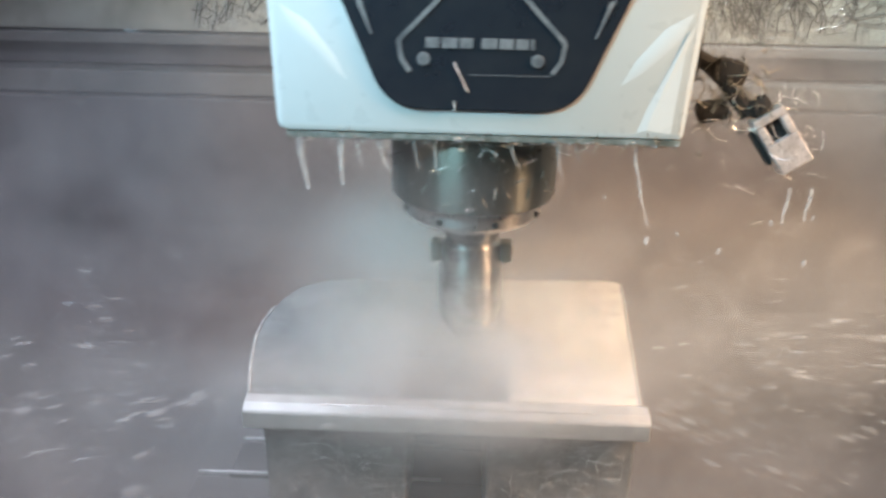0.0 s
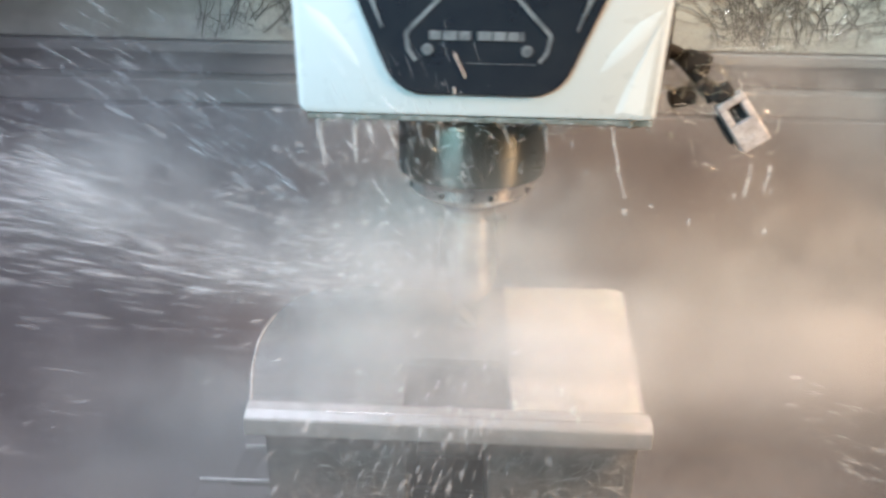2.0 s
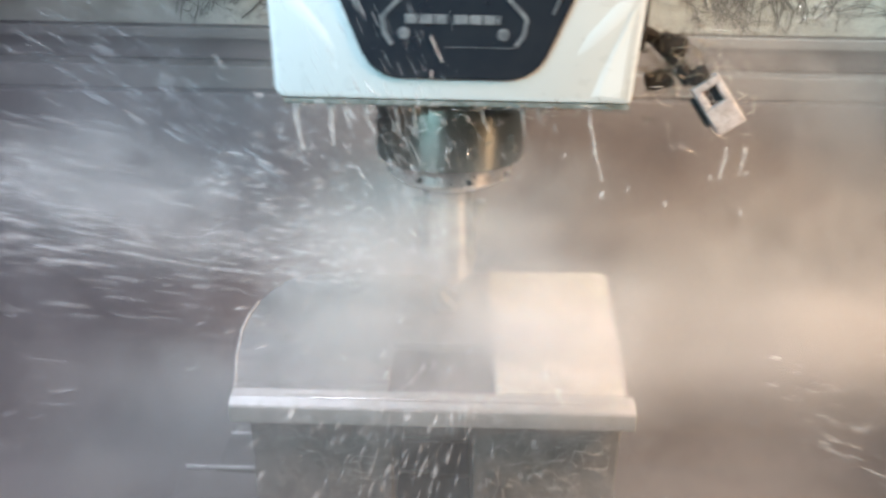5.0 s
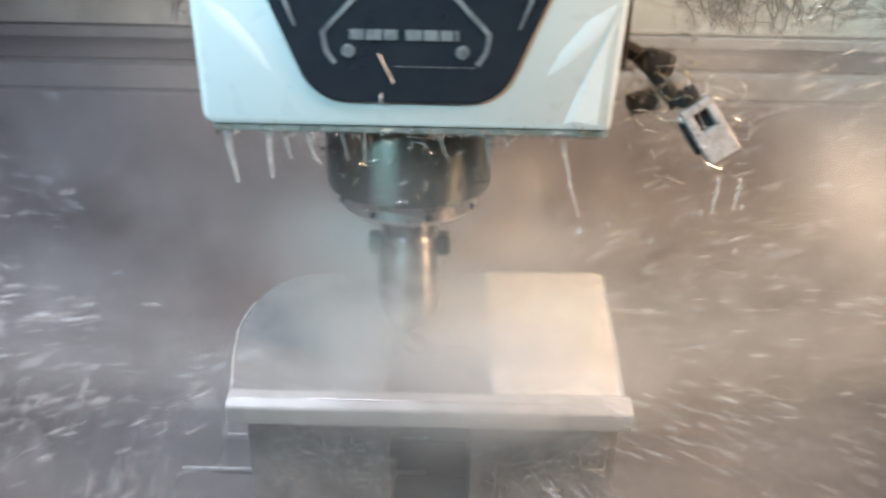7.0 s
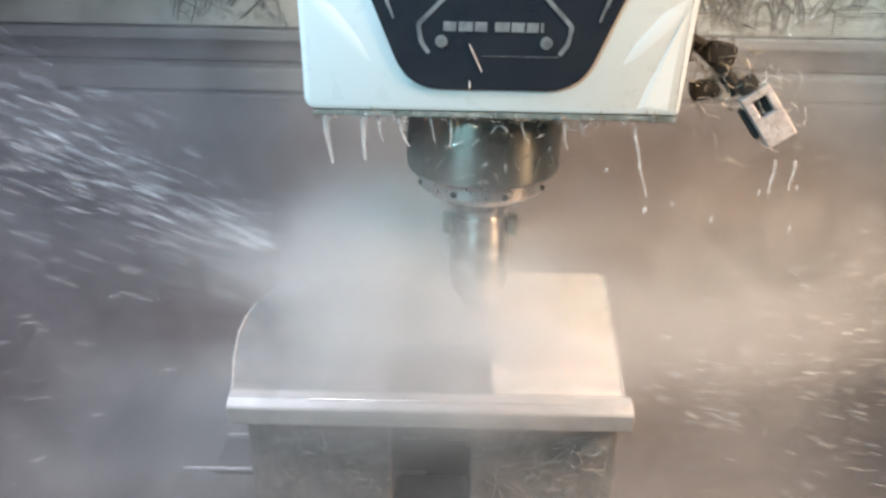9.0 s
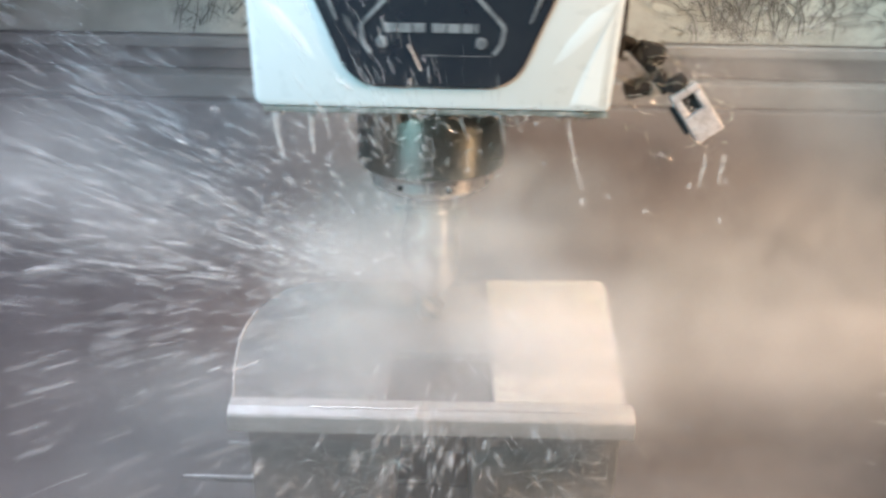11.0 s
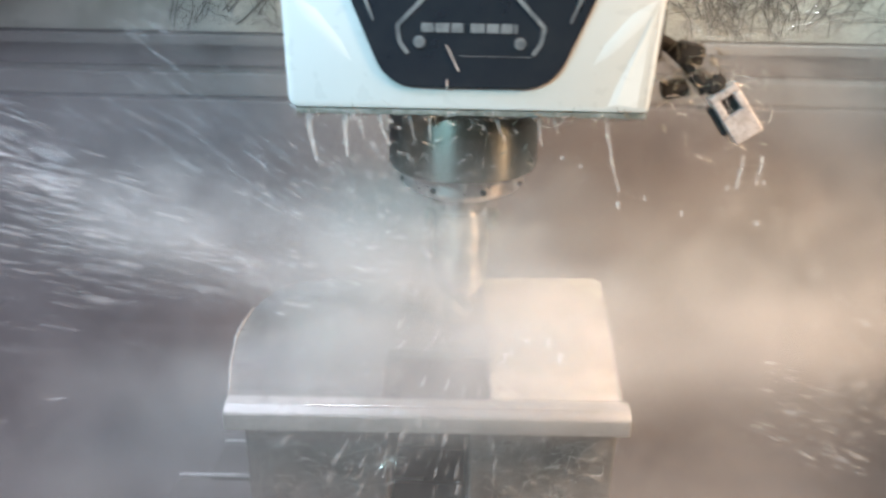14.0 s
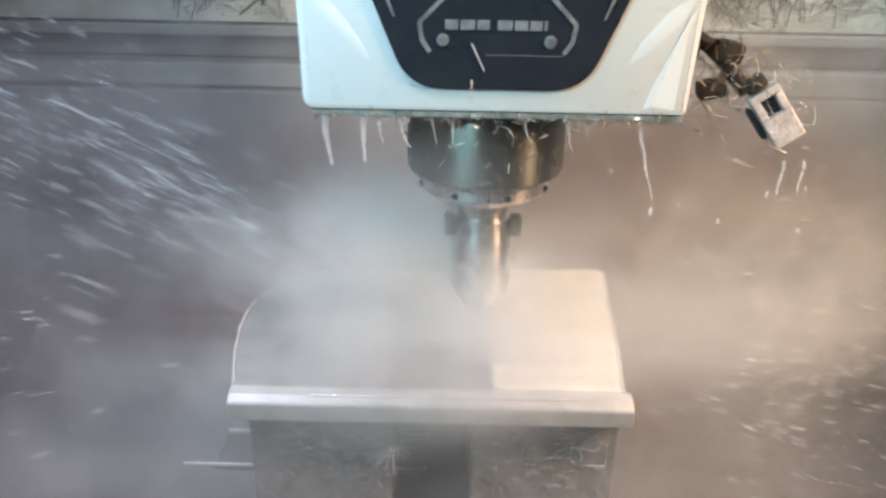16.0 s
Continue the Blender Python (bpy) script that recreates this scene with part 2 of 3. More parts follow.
def enclosure():
    def wall(name, bm, mat, label, category="wall"):
        return tagged(part(name, bm, mat), label, category, kind="structure")
    f = CZ - 1.25
    wall("floor", box(-1.2, 1.2, -0.3, 1.9, f - 0.05, f, 0), SHEET, "wet grey sheet-metal floor of the machine enclosure", "floor")
    wall("wall_west", box(-1.2, -1.15, -0.3, 1.9, f, CZ + 0.8, 0), SHEET, "grey sheet-metal side wall wet with coolant")
    wall("wall_east", box(1.15, 1.2, -0.3, 1.9, f, CZ + 0.8, 0), SHEET, "grey sheet-metal side wall wet with coolant")
    wall("wall_south", box(-1.15, 1.15, -0.3, -0.25, f, CZ + 0.8, 0), SHEET, "grey sheet-metal door side of the enclosure")
    wall("ceiling", box(-1.2, 1.2, -0.3, 1.9, CZ + 0.8, CZ + 0.85, 0), SHEET, "grey sheet-metal roof of the enclosure", "ceiling")
    cove = [(1.63, CZ - 0.65)] + [(1.63 - 0.72 * (1 - math.cos(a)), CZ - 0.65 - 0.59 * math.sin(a)) for a in [math.pi / 2 * k / 16 for k in range(17)]] + [(1.63, f + 0.002)]
    bm = bmesh.new()
    ends = [[bm.verts.new((x, y, z)) for y, z in cove[1:]] for x in (-1.148, 1.148)]
    for k in range(len(ends[0])):
        q = (k + 1) % len(ends[0])
        bm.faces.new((ends[0][k], ends[0][q], ends[1][q], ends[1][k]))
    for e in ends:
        bm.faces.new(e)
    bmesh.ops.recalc_face_normals(bm, faces=bm.faces)
    wall("wall_north_chute", bm, SHEET, "curved grey chip chute below the back wall")
    # stepped covers across the back
    bm = bmesh.new()
    box(-1.15, 1.15, 1.78, 1.84, f, CZ - 0.2, 0, bm)
    box(-1.15, 1.15, 1.64, 1.775, CZ - 1.2, CZ - 0.362, 0.006, bm)
    wall("wall_north_lower", bm, SHEET, "dark grey lower back wall hidden in mist")
    wall("trim_ledge", box(-1.15, 1.15, 1.66, 1.775, CZ - 0.358, CZ - 0.308, 0.006), SHEET_LIGHT, "light folded sheet ledge on the back wall", "ledge")
    wall("trim_groove", box(-1.15, 1.15, 1.72, 1.775, CZ - 0.304, CZ - 0.258, 0.004), SHEET, "dark recessed band along the back wall", "ledge")
    wall("trim_lip", box(-1.15, 1.15, 1.68, 1.775, CZ - 0.254, CZ - 0.232, 0.004), SHEET_LIGHT, "thin folded lip along the back wall", "ledge")
    wall("wall_north", box(-1.15, 1.15, 1.70, 1.76, CZ - 0.228, CZ + 0.8, 0.004), PALE_SHEET, "pale back wall sheet strewn with clinging chips")


def workpiece():
    top = CZ - 0.504
    ob = empty("workpiece", (0, 0.9, top - 0.04))
    tagged(ob, "pale aluminium block being milled under coolant on two risers", "workpiece")

    def local(pts):
        return [(x, y - 0.9) for x, y in pts]
    # plate with the pocket cut through its front half
    px0, px1, py0, py1 = -0.068, 0.058, 0.750, 0.856
    z0, z1 = 0.0, 0.04
    left = [(-0.17, 1.062), (-0.21, 1.053), (-0.240, 1.030), (-0.256, 0.998), (-0.266, 0.960), (-0.2695, 0.918), (-0.269, 0.878), (-0.259, 0.809), (-0.241, 0.740)]
    right = [(0.207, 0.740), (0.220, 0.853), (0.229, 0.945), (0.242, 1.06)]
    plate = [left[-1], (px0, 0.740), (px0, py1), (px1, py1), (px1, 0.740)] + right + [(0.233, 1.073), (0.0, 1.066)] + left[:-1]
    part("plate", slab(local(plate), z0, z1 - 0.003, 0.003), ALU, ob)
    # right land: its brighter, warmer colour stands for the light falling there
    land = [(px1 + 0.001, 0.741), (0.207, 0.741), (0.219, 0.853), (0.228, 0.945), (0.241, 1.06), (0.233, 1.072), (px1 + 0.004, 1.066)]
    part("raised_lit_land", slab(local(land), z1 - 0.0029, z1 + 0.002, 0.0015), ALU_LIT, ob, "raised land with the warm light from the right in its colour")
    # the shade inside the recess is painted into the floor colour
    part("pocket_floor", slab(local([(px0 + 0.0005, py0), (px1 - 0.0005, py0), (px1 - 0.0005, py1 - 0.0005), (px0 + 0.0005, py1 - 0.0005)]), z0, z1 - 0.014), POCKET, ob, "milled pocket floor with the recess shade in its colour")
    # the front lip: a broad chamfer over an upright face, standing out over the risers
    lip = [(0.7395, 0.011), (0.716, 0.011), (0.7145, 0.0125), (0.7145, 0.032), (0.716, 0.0345), (0.7245, 0.0405), (0.7395, 0.0415)]
    bm = bmesh.new()
    ends = [[bm.verts.new((x, y - 0.9, z)) for y, z in lip] for x in (-0.2435, 0.2155)]
    for k in range(len(lip)):
        q = (k + 1) % len(lip)
        bm.faces.new((ends[0][k], ends[0][q], ends[1][q], ends[1][k]))
    for e in ends:
        bm.faces.new(e)
    bmesh.ops.recalc_face_normals(bm, faces=bm.faces)
    bmesh.ops.bevel(bm, geom=[e for e in bm.edges if abs(e.verts[0].co.x - e.verts[1].co.x) < 1e-6], offset=0.0012, segments=1, affect="EDGES")
    part("front_lip", bm, LIP, ob, "pale chamfered front lip")
    # pale beads drawn as the specular line on the outer edges, then the ragged pocket edges
    rng = random.Random(77)
    for name, pts, z, r in (("edge_glint", left[4:], z1 - 0.0025, 0.0019), ("edge_glint", right, z1 + 0.001, 0.0024), ("edge_glint", [(-0.15, 0.7245), (-0.05, 0.7245), (0.06, 0.7245), (0.15, 0.7245)], z1 + 0.0002, 0.0016)):
        line = [(x + rng.uniform(-0.0006, 0.0006), y - 0.9, z) for x, y in pts]
        part(name, tube(line, r, 7), RIM, ob, "bright bead for the highlight along the edge", True)
    for x in (px0, px1):
        line = [(x + rng.uniform(-0.0012, 0.0012), py0 - 0.9 + (py1 - py0) * k / 14, z1 - 0.003) for k in range(15)]
        part("pocket_edge", tube(line, 0.0015, 5), RIM, ob, "ragged bright pocket edge")


def risers():
    top, low = CZ - 0.544, CZ - 0.70
    for x0, x1 in ((-0.228, -0.060), (0.035, 0.208)):
        ob = part("riser_block", box(x0, x1, 0.738, 1.04, low, top, 0.004), CAST)
        tagged(ob, "wet grey riser block under the workpiece, strewn with chips", "riser block", "risers under the workpiece")
    # added black piece that stands for the deep shade between the risers
    web = part("gap_shade_web", box(-0.0595, 0.0345, 0.985, 1.035, low, top - 0.002, 0.003), RUBBER)
    tagged(web, "black web added as the shade in the gap between the riser blocks", "fixture")


def table():
    top = CZ - 0.70
    ob = empty("machine_table", (0, 0.9, top))
    tagged(ob, "cast-iron machine table with bright T-slot edges", "machine table")
    for a, b, x0 in ((0.66, 0.835, -0.352), (0.835, 0.91, -0.31), (0.91, 1.10, -0.232)):
        part("table_land", box(x0, 0.212, a - 0.9, b - 0.9 - 0.006, -0.05, 0, 0.001), DARK_CAST, ob)
    part("slot_bed", box(-0.30, 0.208, 0.665 - 0.9, 1.09 - 0.9, -0.10, -0.0502, 0.002), DARK_CAST, ob)
    # near-white strips stand for light reflected along the slot edges
    for x0, y in ((-0.352, 0.835), (-0.31, 0.91)):
        part("slot_edge_glint", box(x0, -0.02, y - 0.9 + 0.0005, y - 0.9 + 0.0045, 0.0004, 0.0030, 0), CHIP, ob, "bright strip for the light caught on a slot edge")
    foot = part("table_saddle", box(-0.30, 0.20, 0.66, 1.12, CZ - 1.248, CZ - 0.803, 0.01), DARK_CAST)
    tagged(foot, "wet cast-iron saddle under the machine table", "saddle")


# ---- the milling head ----
NOSE_X, NOSE_Y = -0.005, 0.105


def milling_head():
    head = empty("milling_head", (0, 0.78, HEAD_Z))
    tagged(head, "white milling head with a black glossy front panel, dripping coolant", "milling head")
    w = 0.202
    shell = rounded([(-w + 0.003, 0.004), (w - 0.008, 0.004), (w + 0.006, 0.30), (w + 0.01, 0.62), (-w - 0.008, 0.62), (-w - 0.002, 0.30)], [0.014, 0.006, 0, 0, 0, 0])
    part("cover", prism(shell, 0.0, 0.30, 0.006), WHITE, head, smooth=True)
    # pressed creases beside the panel
    for s in (-1, 1):
        for (x0, z0), (x1, z1), wd, hi in (((0.192, 0.126), (0.124, 0.050), 0.0105, 0.0019),):
            a, b = Vector((s * x0, 0.0003, z0)), Vector((s * x1, 0.0003, z1))
            n = (b - a).cross(Vector((0, 1, 0))).normalized() * wd
            m1, m2 = a * 0.68 + b * 0.32, a * 0.30 + b * 0.70
            up = Vector((0, -hi, 0))
            bm = bmesh.new()
            rim = [bm.verts.new(q) for q in (a, m1 + n, m2 + n * 0.8, b, m2 - n * 0.8, m1 - n)]
            top = [bm.verts.new(q) for q in (m1 + up, m2 + up * 0.8)]
            for f in ((rim[0], rim[1], top[0]), (rim[1], rim[2], top[1], top[0]), (rim[2], rim[3], top[1]), (rim[3], rim[4], top[1]), (rim[4], rim[5], top[0], top[1]), (rim[5], rim[0], top[0])):
                bm.faces.new(f)
            bm.faces.new(rim)
            bmesh.ops.recalc_face_normals(bm, faces=bm.faces)
            part("crease", bm, WHITE, head, smooth=True)
    # a slanted corner facet, proud along its inner line
    corner = [(0.1955, 0.114, 0.0003), (0.186, 0.104, -0.0008), (0.1575, 0.014, -0.0008), (0.1455, 0.0085, 0.0003), (0.1900, 0.0085, 0.0003)]
    bm = bmesh.new()
    front = [bm.verts.new((x - 0.001, y, z)) for x, z, y in corner]
    back = [bm.verts.new((x - 0.001, 0.002, z)) for x, z, y in corner]
    for f in ((0, 1, 2, 4), (2, 3, 4), (0, 3, 2, 1)):
        bm.faces.new([front[i] for i in f])
    bm.faces.new([back[i] for i in (0, 3, 4)])
    for i, j in ((0, 3), (3, 4), (4, 0)):
        bm.faces.new((front[i], front[j], back[j], back[i]))
    bmesh.ops.delete(bm, geom=[v for v in bm.verts if not v.link_faces], context="VERTS")
    bmesh.ops.recalc_face_normals(bm, faces=bm.faces)
    part("corner_facet", bm, WHITE, head)
    panel = rounded([(-0.091, 0.0285), (0.087, 0.0285), (0.199, 0.30), (0.199, 0.60), (-0.203, 0.60), (-0.203, 0.30)], [0.034, 0.034, 0, 0, 0, 0], 8)
    part("front_panel", prism(panel, -0.004, 0.004, 0.002), BLACK, head, "black glossy panel")
    for s, o in ((-1, -0.003), (1, -0.003)):
        line = [(s * 0.020 + o, 0.150), (s * 0.053 + o, 0.1165), (s * 0.0765 + o, 0.093), (s * 0.0738 + o, 0.076), (s * 0.066 + o, 0.065)]
        bm = bmesh.new()
        for (x0, z0), (x1, z1) in zip(line, line[1:]):
            d = Vector((x1 - x0, z1 - z0)).normalized() * 0.0001
            n = Vector((-d.y, d.x)).normalized() * 0.0022
            prism([(x0 - d.x - n.x, z0 - d.y - n.y), (x1 + d.x - n.x, z1 + d.y - n.y), (x1 + d.x + n.x, z1 + d.y + n.y), (x0 - d.x + n.x, z0 - d.y + n.y)], -0.0052, -0.0042, 0, bm)
        part("panel_line", bm, SILVER, head)
        part("panel_screw", lathe_front(s * 0.0528 - 0.0035, 0.0765, 0.0062), SILVER, head)
        # grey sliver painted for the lamp's reflection on the panel's glossy corner
        part("panel_glint", prism([(s * 0.118 - 0.002, 0.132), (s * 0.112 - 0.002, 0.130), (s * 0.1015 - 0.002, 0.098), (s * 0.1035 - 0.002, 0.098)], -0.0052, -0.0042), SILVER, head)
    # maker's mark as plain bars
    x = -0.0545
    for wd in (0.0150, 0.0165, 0.0140, -0.006, 0.0165, 0.0150, 0.0140, 0.0050):
        if wd > 0:
            part("mark_bar", box(x, x + wd - 0.002, -0.0052, -0.0042, 0.0868, 0.0960, 0), SILVER, head)
        x += abs(wd)
    part("panel_seam", box(-0.014, 0.062, -0.0046, -0.0040, 0.0625, 0.0630, 0), SILVER, head)
    part("bottom_seal", box(-w + 0.012, w - 0.010, 0.002, 0.296, -0.0025, 0.0035, 0.001), SEAL, head, "grey wet rubber seal")
    # spindle nose and tool
    part("spindle_nose", lathe([(0.091, 0.0), (0.092, -0.004), (0.092, -0.080), (0.090, -0.085), (0.070, -0.086)], NOSE_X, NOSE_Y), DARK_STEEL, head, smooth=True)
    part("nose_ring", lathe([(0.0775, -0.0855), (0.0775, -0.106), (0.074, -0.110), (0.050, -0.122), (0.036, -0.124)], NOSE_X, NOSE_Y), RING, head, smooth=True)
    for k in range(4):
        a = math.pi * (k + 0.6) / 4 * 1.0
        part("ring_bolt", lathe_front(0.0775 * math.cos(a) + NOSE_X, -0.1005, 0.0038, NOSE_Y - 0.0775 * abs(math.sin(a)) - 0.0005), RUBBER, head)
    tool = part("tool_holder", lathe([(0.034, -0.122), (0.034, -0.136), (0.0295, -0.139), (0.0295, -0.144), (0.034, -0.148), (0.034, -0.160), (0.036, -0.170), (0.0375, -0.180), (0.0375, -0.236), (0.0345, -0.248), (0.028, -0.258), (0.020, -0.267)], NOSE_X, NOSE_Y), STEEL, head, smooth=True)
    for s in (-1, 1):
        part("drive_key", box(NOSE_X + s * 0.0405 - 0.0075, NOSE_X + s * 0.0405 + 0.0075, NOSE_Y - 0.014, NOSE_Y + 0.006, -0.172, -0.146, 0.005), DARK_STEEL, tool)
    bm = bmesh.new()
    n, turns = 40, 0.4
    flutes = 4
    rings = []
    for i in range(n + 1):
        z, tw = -0.266 - 0.040 * i / n, turns * 2 * math.pi * i / n
        rings.append([bm.verts.new((NOSE_X + (0.0165 + 0.0045 * math.cos(flutes * (a - tw))) * math.cos(a), NOSE_Y + (0.0165 + 0.0045 * math.cos(flutes * (a - tw))) * math.sin(a), z)) for a in [2 * math.pi * k / 32 for k in range(32)]])
    for a, b in zip(rings, rings[1:]):
        for k in range(32):
            bm.faces.new((a[k], a[(k + 1) % 32], b[(k + 1) % 32], b[k]))
    bm.faces.new(rings[0])
    bm.faces.new(rings[-1])
    bmesh.ops.recalc_face_normals(bm, faces=bm.faces)
    part("end_mill", bm, DULL_STEEL, tool, "fluted steel end mill", True)
    # coolant nozzle block on an arm
    part("nozzle_arm", tube([(0.210, 0.075, 0.075), (0.228, 0.07, 0.066), (0.244, 0.062, 0.052), (0.258, 0.056, 0.034), (0.270, 0.05, 0.020)], 0.0085, 10), RUBBER, head, smooth=True)
    part("arm_plate", box(0.205, 0.214, 0.05, 0.12, 0.055, 0.30, 0.003), RUBBER, head)
    for x, z, rx, rz, ang in ((0.247, 0.060, 0.016, 0.012, 10), (0.236, 0.020, 0.015, 0.010, -14)):
        part("arm_joint", box(x - rx, x + rx, 0.050, 0.078, z - rz, z + rz, 0.007, None, Matrix.Rotation(radians(ang), 4, "Y")), RUBBER, head, smooth=True)
    nz = empty("nozzle_block", (0.297, 0.045, 0.004))
    nz.parent = head
    nz.scale = (0.76, 0.85, 0.88)
    nz.rotation_euler = (radians(-8), radians(-36), 0)
    bm = bmesh.new()
    for x0, x1, z0, z1 in ((-0.022, 0.022, -0.046, -0.008), (-0.022, -0.010, -0.0078, 0.016), (0.011, 0.022, -0.0078, 0.016), (-0.022, 0.022, 0.0162, 0.026)):
        box(x0, x1, -0.014, 0.014, z0, z1, 0.002, bm)
    part("block_body", bm, BLOCK, nz, "silvery block with a square window")
    part("block_core", box(-0.012, 0.012, -0.004, 0.010, -0.010, 0.018, 0), RUBBER, nz)
    part("block_clamp", box(-0.017, 0.014, -0.010, 0.012, 0.0265, 0.046, 0.007), RUBBER, nz)
    part("block_side", box(-0.030, -0.0225, -0.006, 0.012, -0.030, 0.014, 0.004), RUBBER, nz)
    return head


def lathe_front(x, z, r, y=-0.0042):
    bm = bmesh.new()
    return prism([(x + r * math.cos(2 * math.pi * k / 20), z + r * math.sin(2 * math.pi * k / 20)) for k in range(20)], y - 0.0016, y, 0.0006, bm)


# ---- chips and dripping coolant ----


def curl(bm, rng, at, size, r, flat=None):
    """One curled chip."""
    d = Vector((rng.uniform(-1, 1), rng.uniform(-1, 1), rng.uniform(-1, 1))).normalized()
    pts, p = [], Vector(at)
    bend = Vector((rng.uniform(-1, 1), rng.uniform(-1, 1), rng.uniform(-1, 1))) * 0.8
    for k in range(5):
        q = p.copy()
        if flat is not None:
            q.y = flat + rng.uniform(-0.0015, 0.0005)
        pts.append(q)
        d = (d + bend * 0.55).normalized()
        p = p + d * size / 4
    tube(pts, r, 4, bm, 0.5)


def chips(name, mat, count, size, r, seed, place, label="", flat=None, parent=None):
    rng = random.Random(seed)
    bm = bmesh.new()
    for k in range(count):
        curl(bm, rng, place(rng), size * rng.uniform(0.4, 1.5), r * rng.uniform(0.6, 1.3), flat)
    ob = part(name, bm, mat, parent)
    return tagged(ob, kind="stuff") if parent else tagged(ob, label, "chips", kind="stuff")


def loose_chips():
    def front(x0, x1):
        def place(rng):
            return rng.uniform(x0, x1), 0.7365, CZ - 0.552 - 0.095 * rng.random() ** 1.3
        return place
    chips("metal_chips", CHIP, 80, 0.018, 0.0006, 1, front(-0.215, -0.06), "fine bright chips clinging to the wet riser", 0.7365)
    chips("metal_chips", CHIP, 60, 0.018, 0.0006, 2, front(0.04, 0.195), "fine bright chips clinging to the wet riser", 0.7365)
    chips("metal_chips", DARK_CHIP, 70, 0.008, 0.0006, 3, front(-0.215, 0.195), "dark chips clinging to the wet risers", 0.7365)
    chips("metal_chips", CHIP, 16, 0.007, 0.0006, 4, lambda r: (r.choice((-0.165, -0.15, 0.14)) + r.gauss(0, 0.012), 0.727, CZ - 0.544 + 0.0425), "fine bright chips lying on the lip of the workpiece")
    for k, (x0, x1) in enumerate(((-0.21, -0.075), (0.05, 0.195))):
        rng = random.Random(90 + k)
        bm = bmesh.new()
        for q in range(12):
            x, z, a = rng.uniform(x0, x1), CZ - 0.565 - 0.06 * rng.random(), rng.uniform(-0.7, 0.7)
            pts = []
            for i in range(8):
                pts.append((min(max(x, x0), x1), 0.7362 - 0.0008 * rng.random(), z))
                a += rng.uniform(-0.5, 0.5)
                x, z = x + 0.007 * math.cos(a), z + 0.007 * math.sin(a)
            tube(pts, 0.0005, 4, bm, 0.5)
        tagged(part("chip_strands", bm, CHIP), "long bright curling chips hanging over the wet riser", "chips", kind="stuff")
    # a bristling tuft
    rng = random.Random(5)
    bm = bmesh.new()
    for k in range(13):
        a, c = 2 * math.pi * k / 13, Vector((0, 0, 0))
        e = c + Vector((math.cos(a), -0.5, math.sin(a))) * rng.uniform(0.012, 0.028)
        tube([c, (c + e) / 2 + Vector((0, 0, 0.001)), e], 0.0010, 4, bm, 0.4)
    tuft = tagged(part("chip_tuft", bm, CHIP), "bristling bright tuft of chips on the riser", "chips", kind="stuff")
    # strands of matted chips hanging over the back wall
    for k, (x0, x1, n) in enumerate(((-0.60, -0.35, 16), (0.50, 0.76, 34), (0.76, 1.05, 9))):
        rng = random.Random(60 + k)
        bm = bmesh.new()
        for q in range(n):
            strand(bm, rng, rng.uniform(x0, x1), CZ - 0.226 + rng.uniform(0, 0.05), 0.26, 0.0012, 0)
        tagged(part("chip_strands", bm, DARK_CHIP), "branching strands of matted chips on the pale back wall", "chips", kind="stuff")

        def place(rng, x0=x0, x1=x1):
            return rng.uniform(x0, x1), 1.696, CZ - 0.222 + 0.22 * rng.random()
        chips("matted_chips", DARK_CHIP, n * 5, 0.035, 0.0010, 20 + k, place, "matted dark chips clinging to the pale back wall", 1.6985)
    for k, (x0, x1, n) in enumerate(((-0.60, -0.35, 80), (0.50, 0.80, 190))):
        def place(rng, x0=x0, x1=x1):
            return rng.uniform(x0, x1), 1.696, CZ - 0.222 + 0.22 * rng.random()
        chips("matted_chips", CHIP, n, 0.03, 0.0010, 30 + k, place, "bright chips clinging to the pale back wall", 1.6978)
    return tuft


def strand(bm, rng, x, z, length, r, depth):
    """A wandering strand with side twigs, flat on the wall."""
    pts, a = [], rng.uniform(-0.5, 0.5) if depth == 0 else rng.choice((-1, 1)) * rng.uniform(0.6, 1.3)
    n = 7
    for k in range(n):
        pts.append((x, 1.6965, z))
        if depth < 2 and k > 0 and rng.random() < 0.55:
            strand(bm, rng, x, z, length * 0.38, r * 0.62, depth + 1)
        a += rng.uniform(-0.7, 0.7)
        x, z = x + math.sin(a) * length / n, z + math.cos(a) * length / n
    tube(pts, r, 5, bm, 0.45)


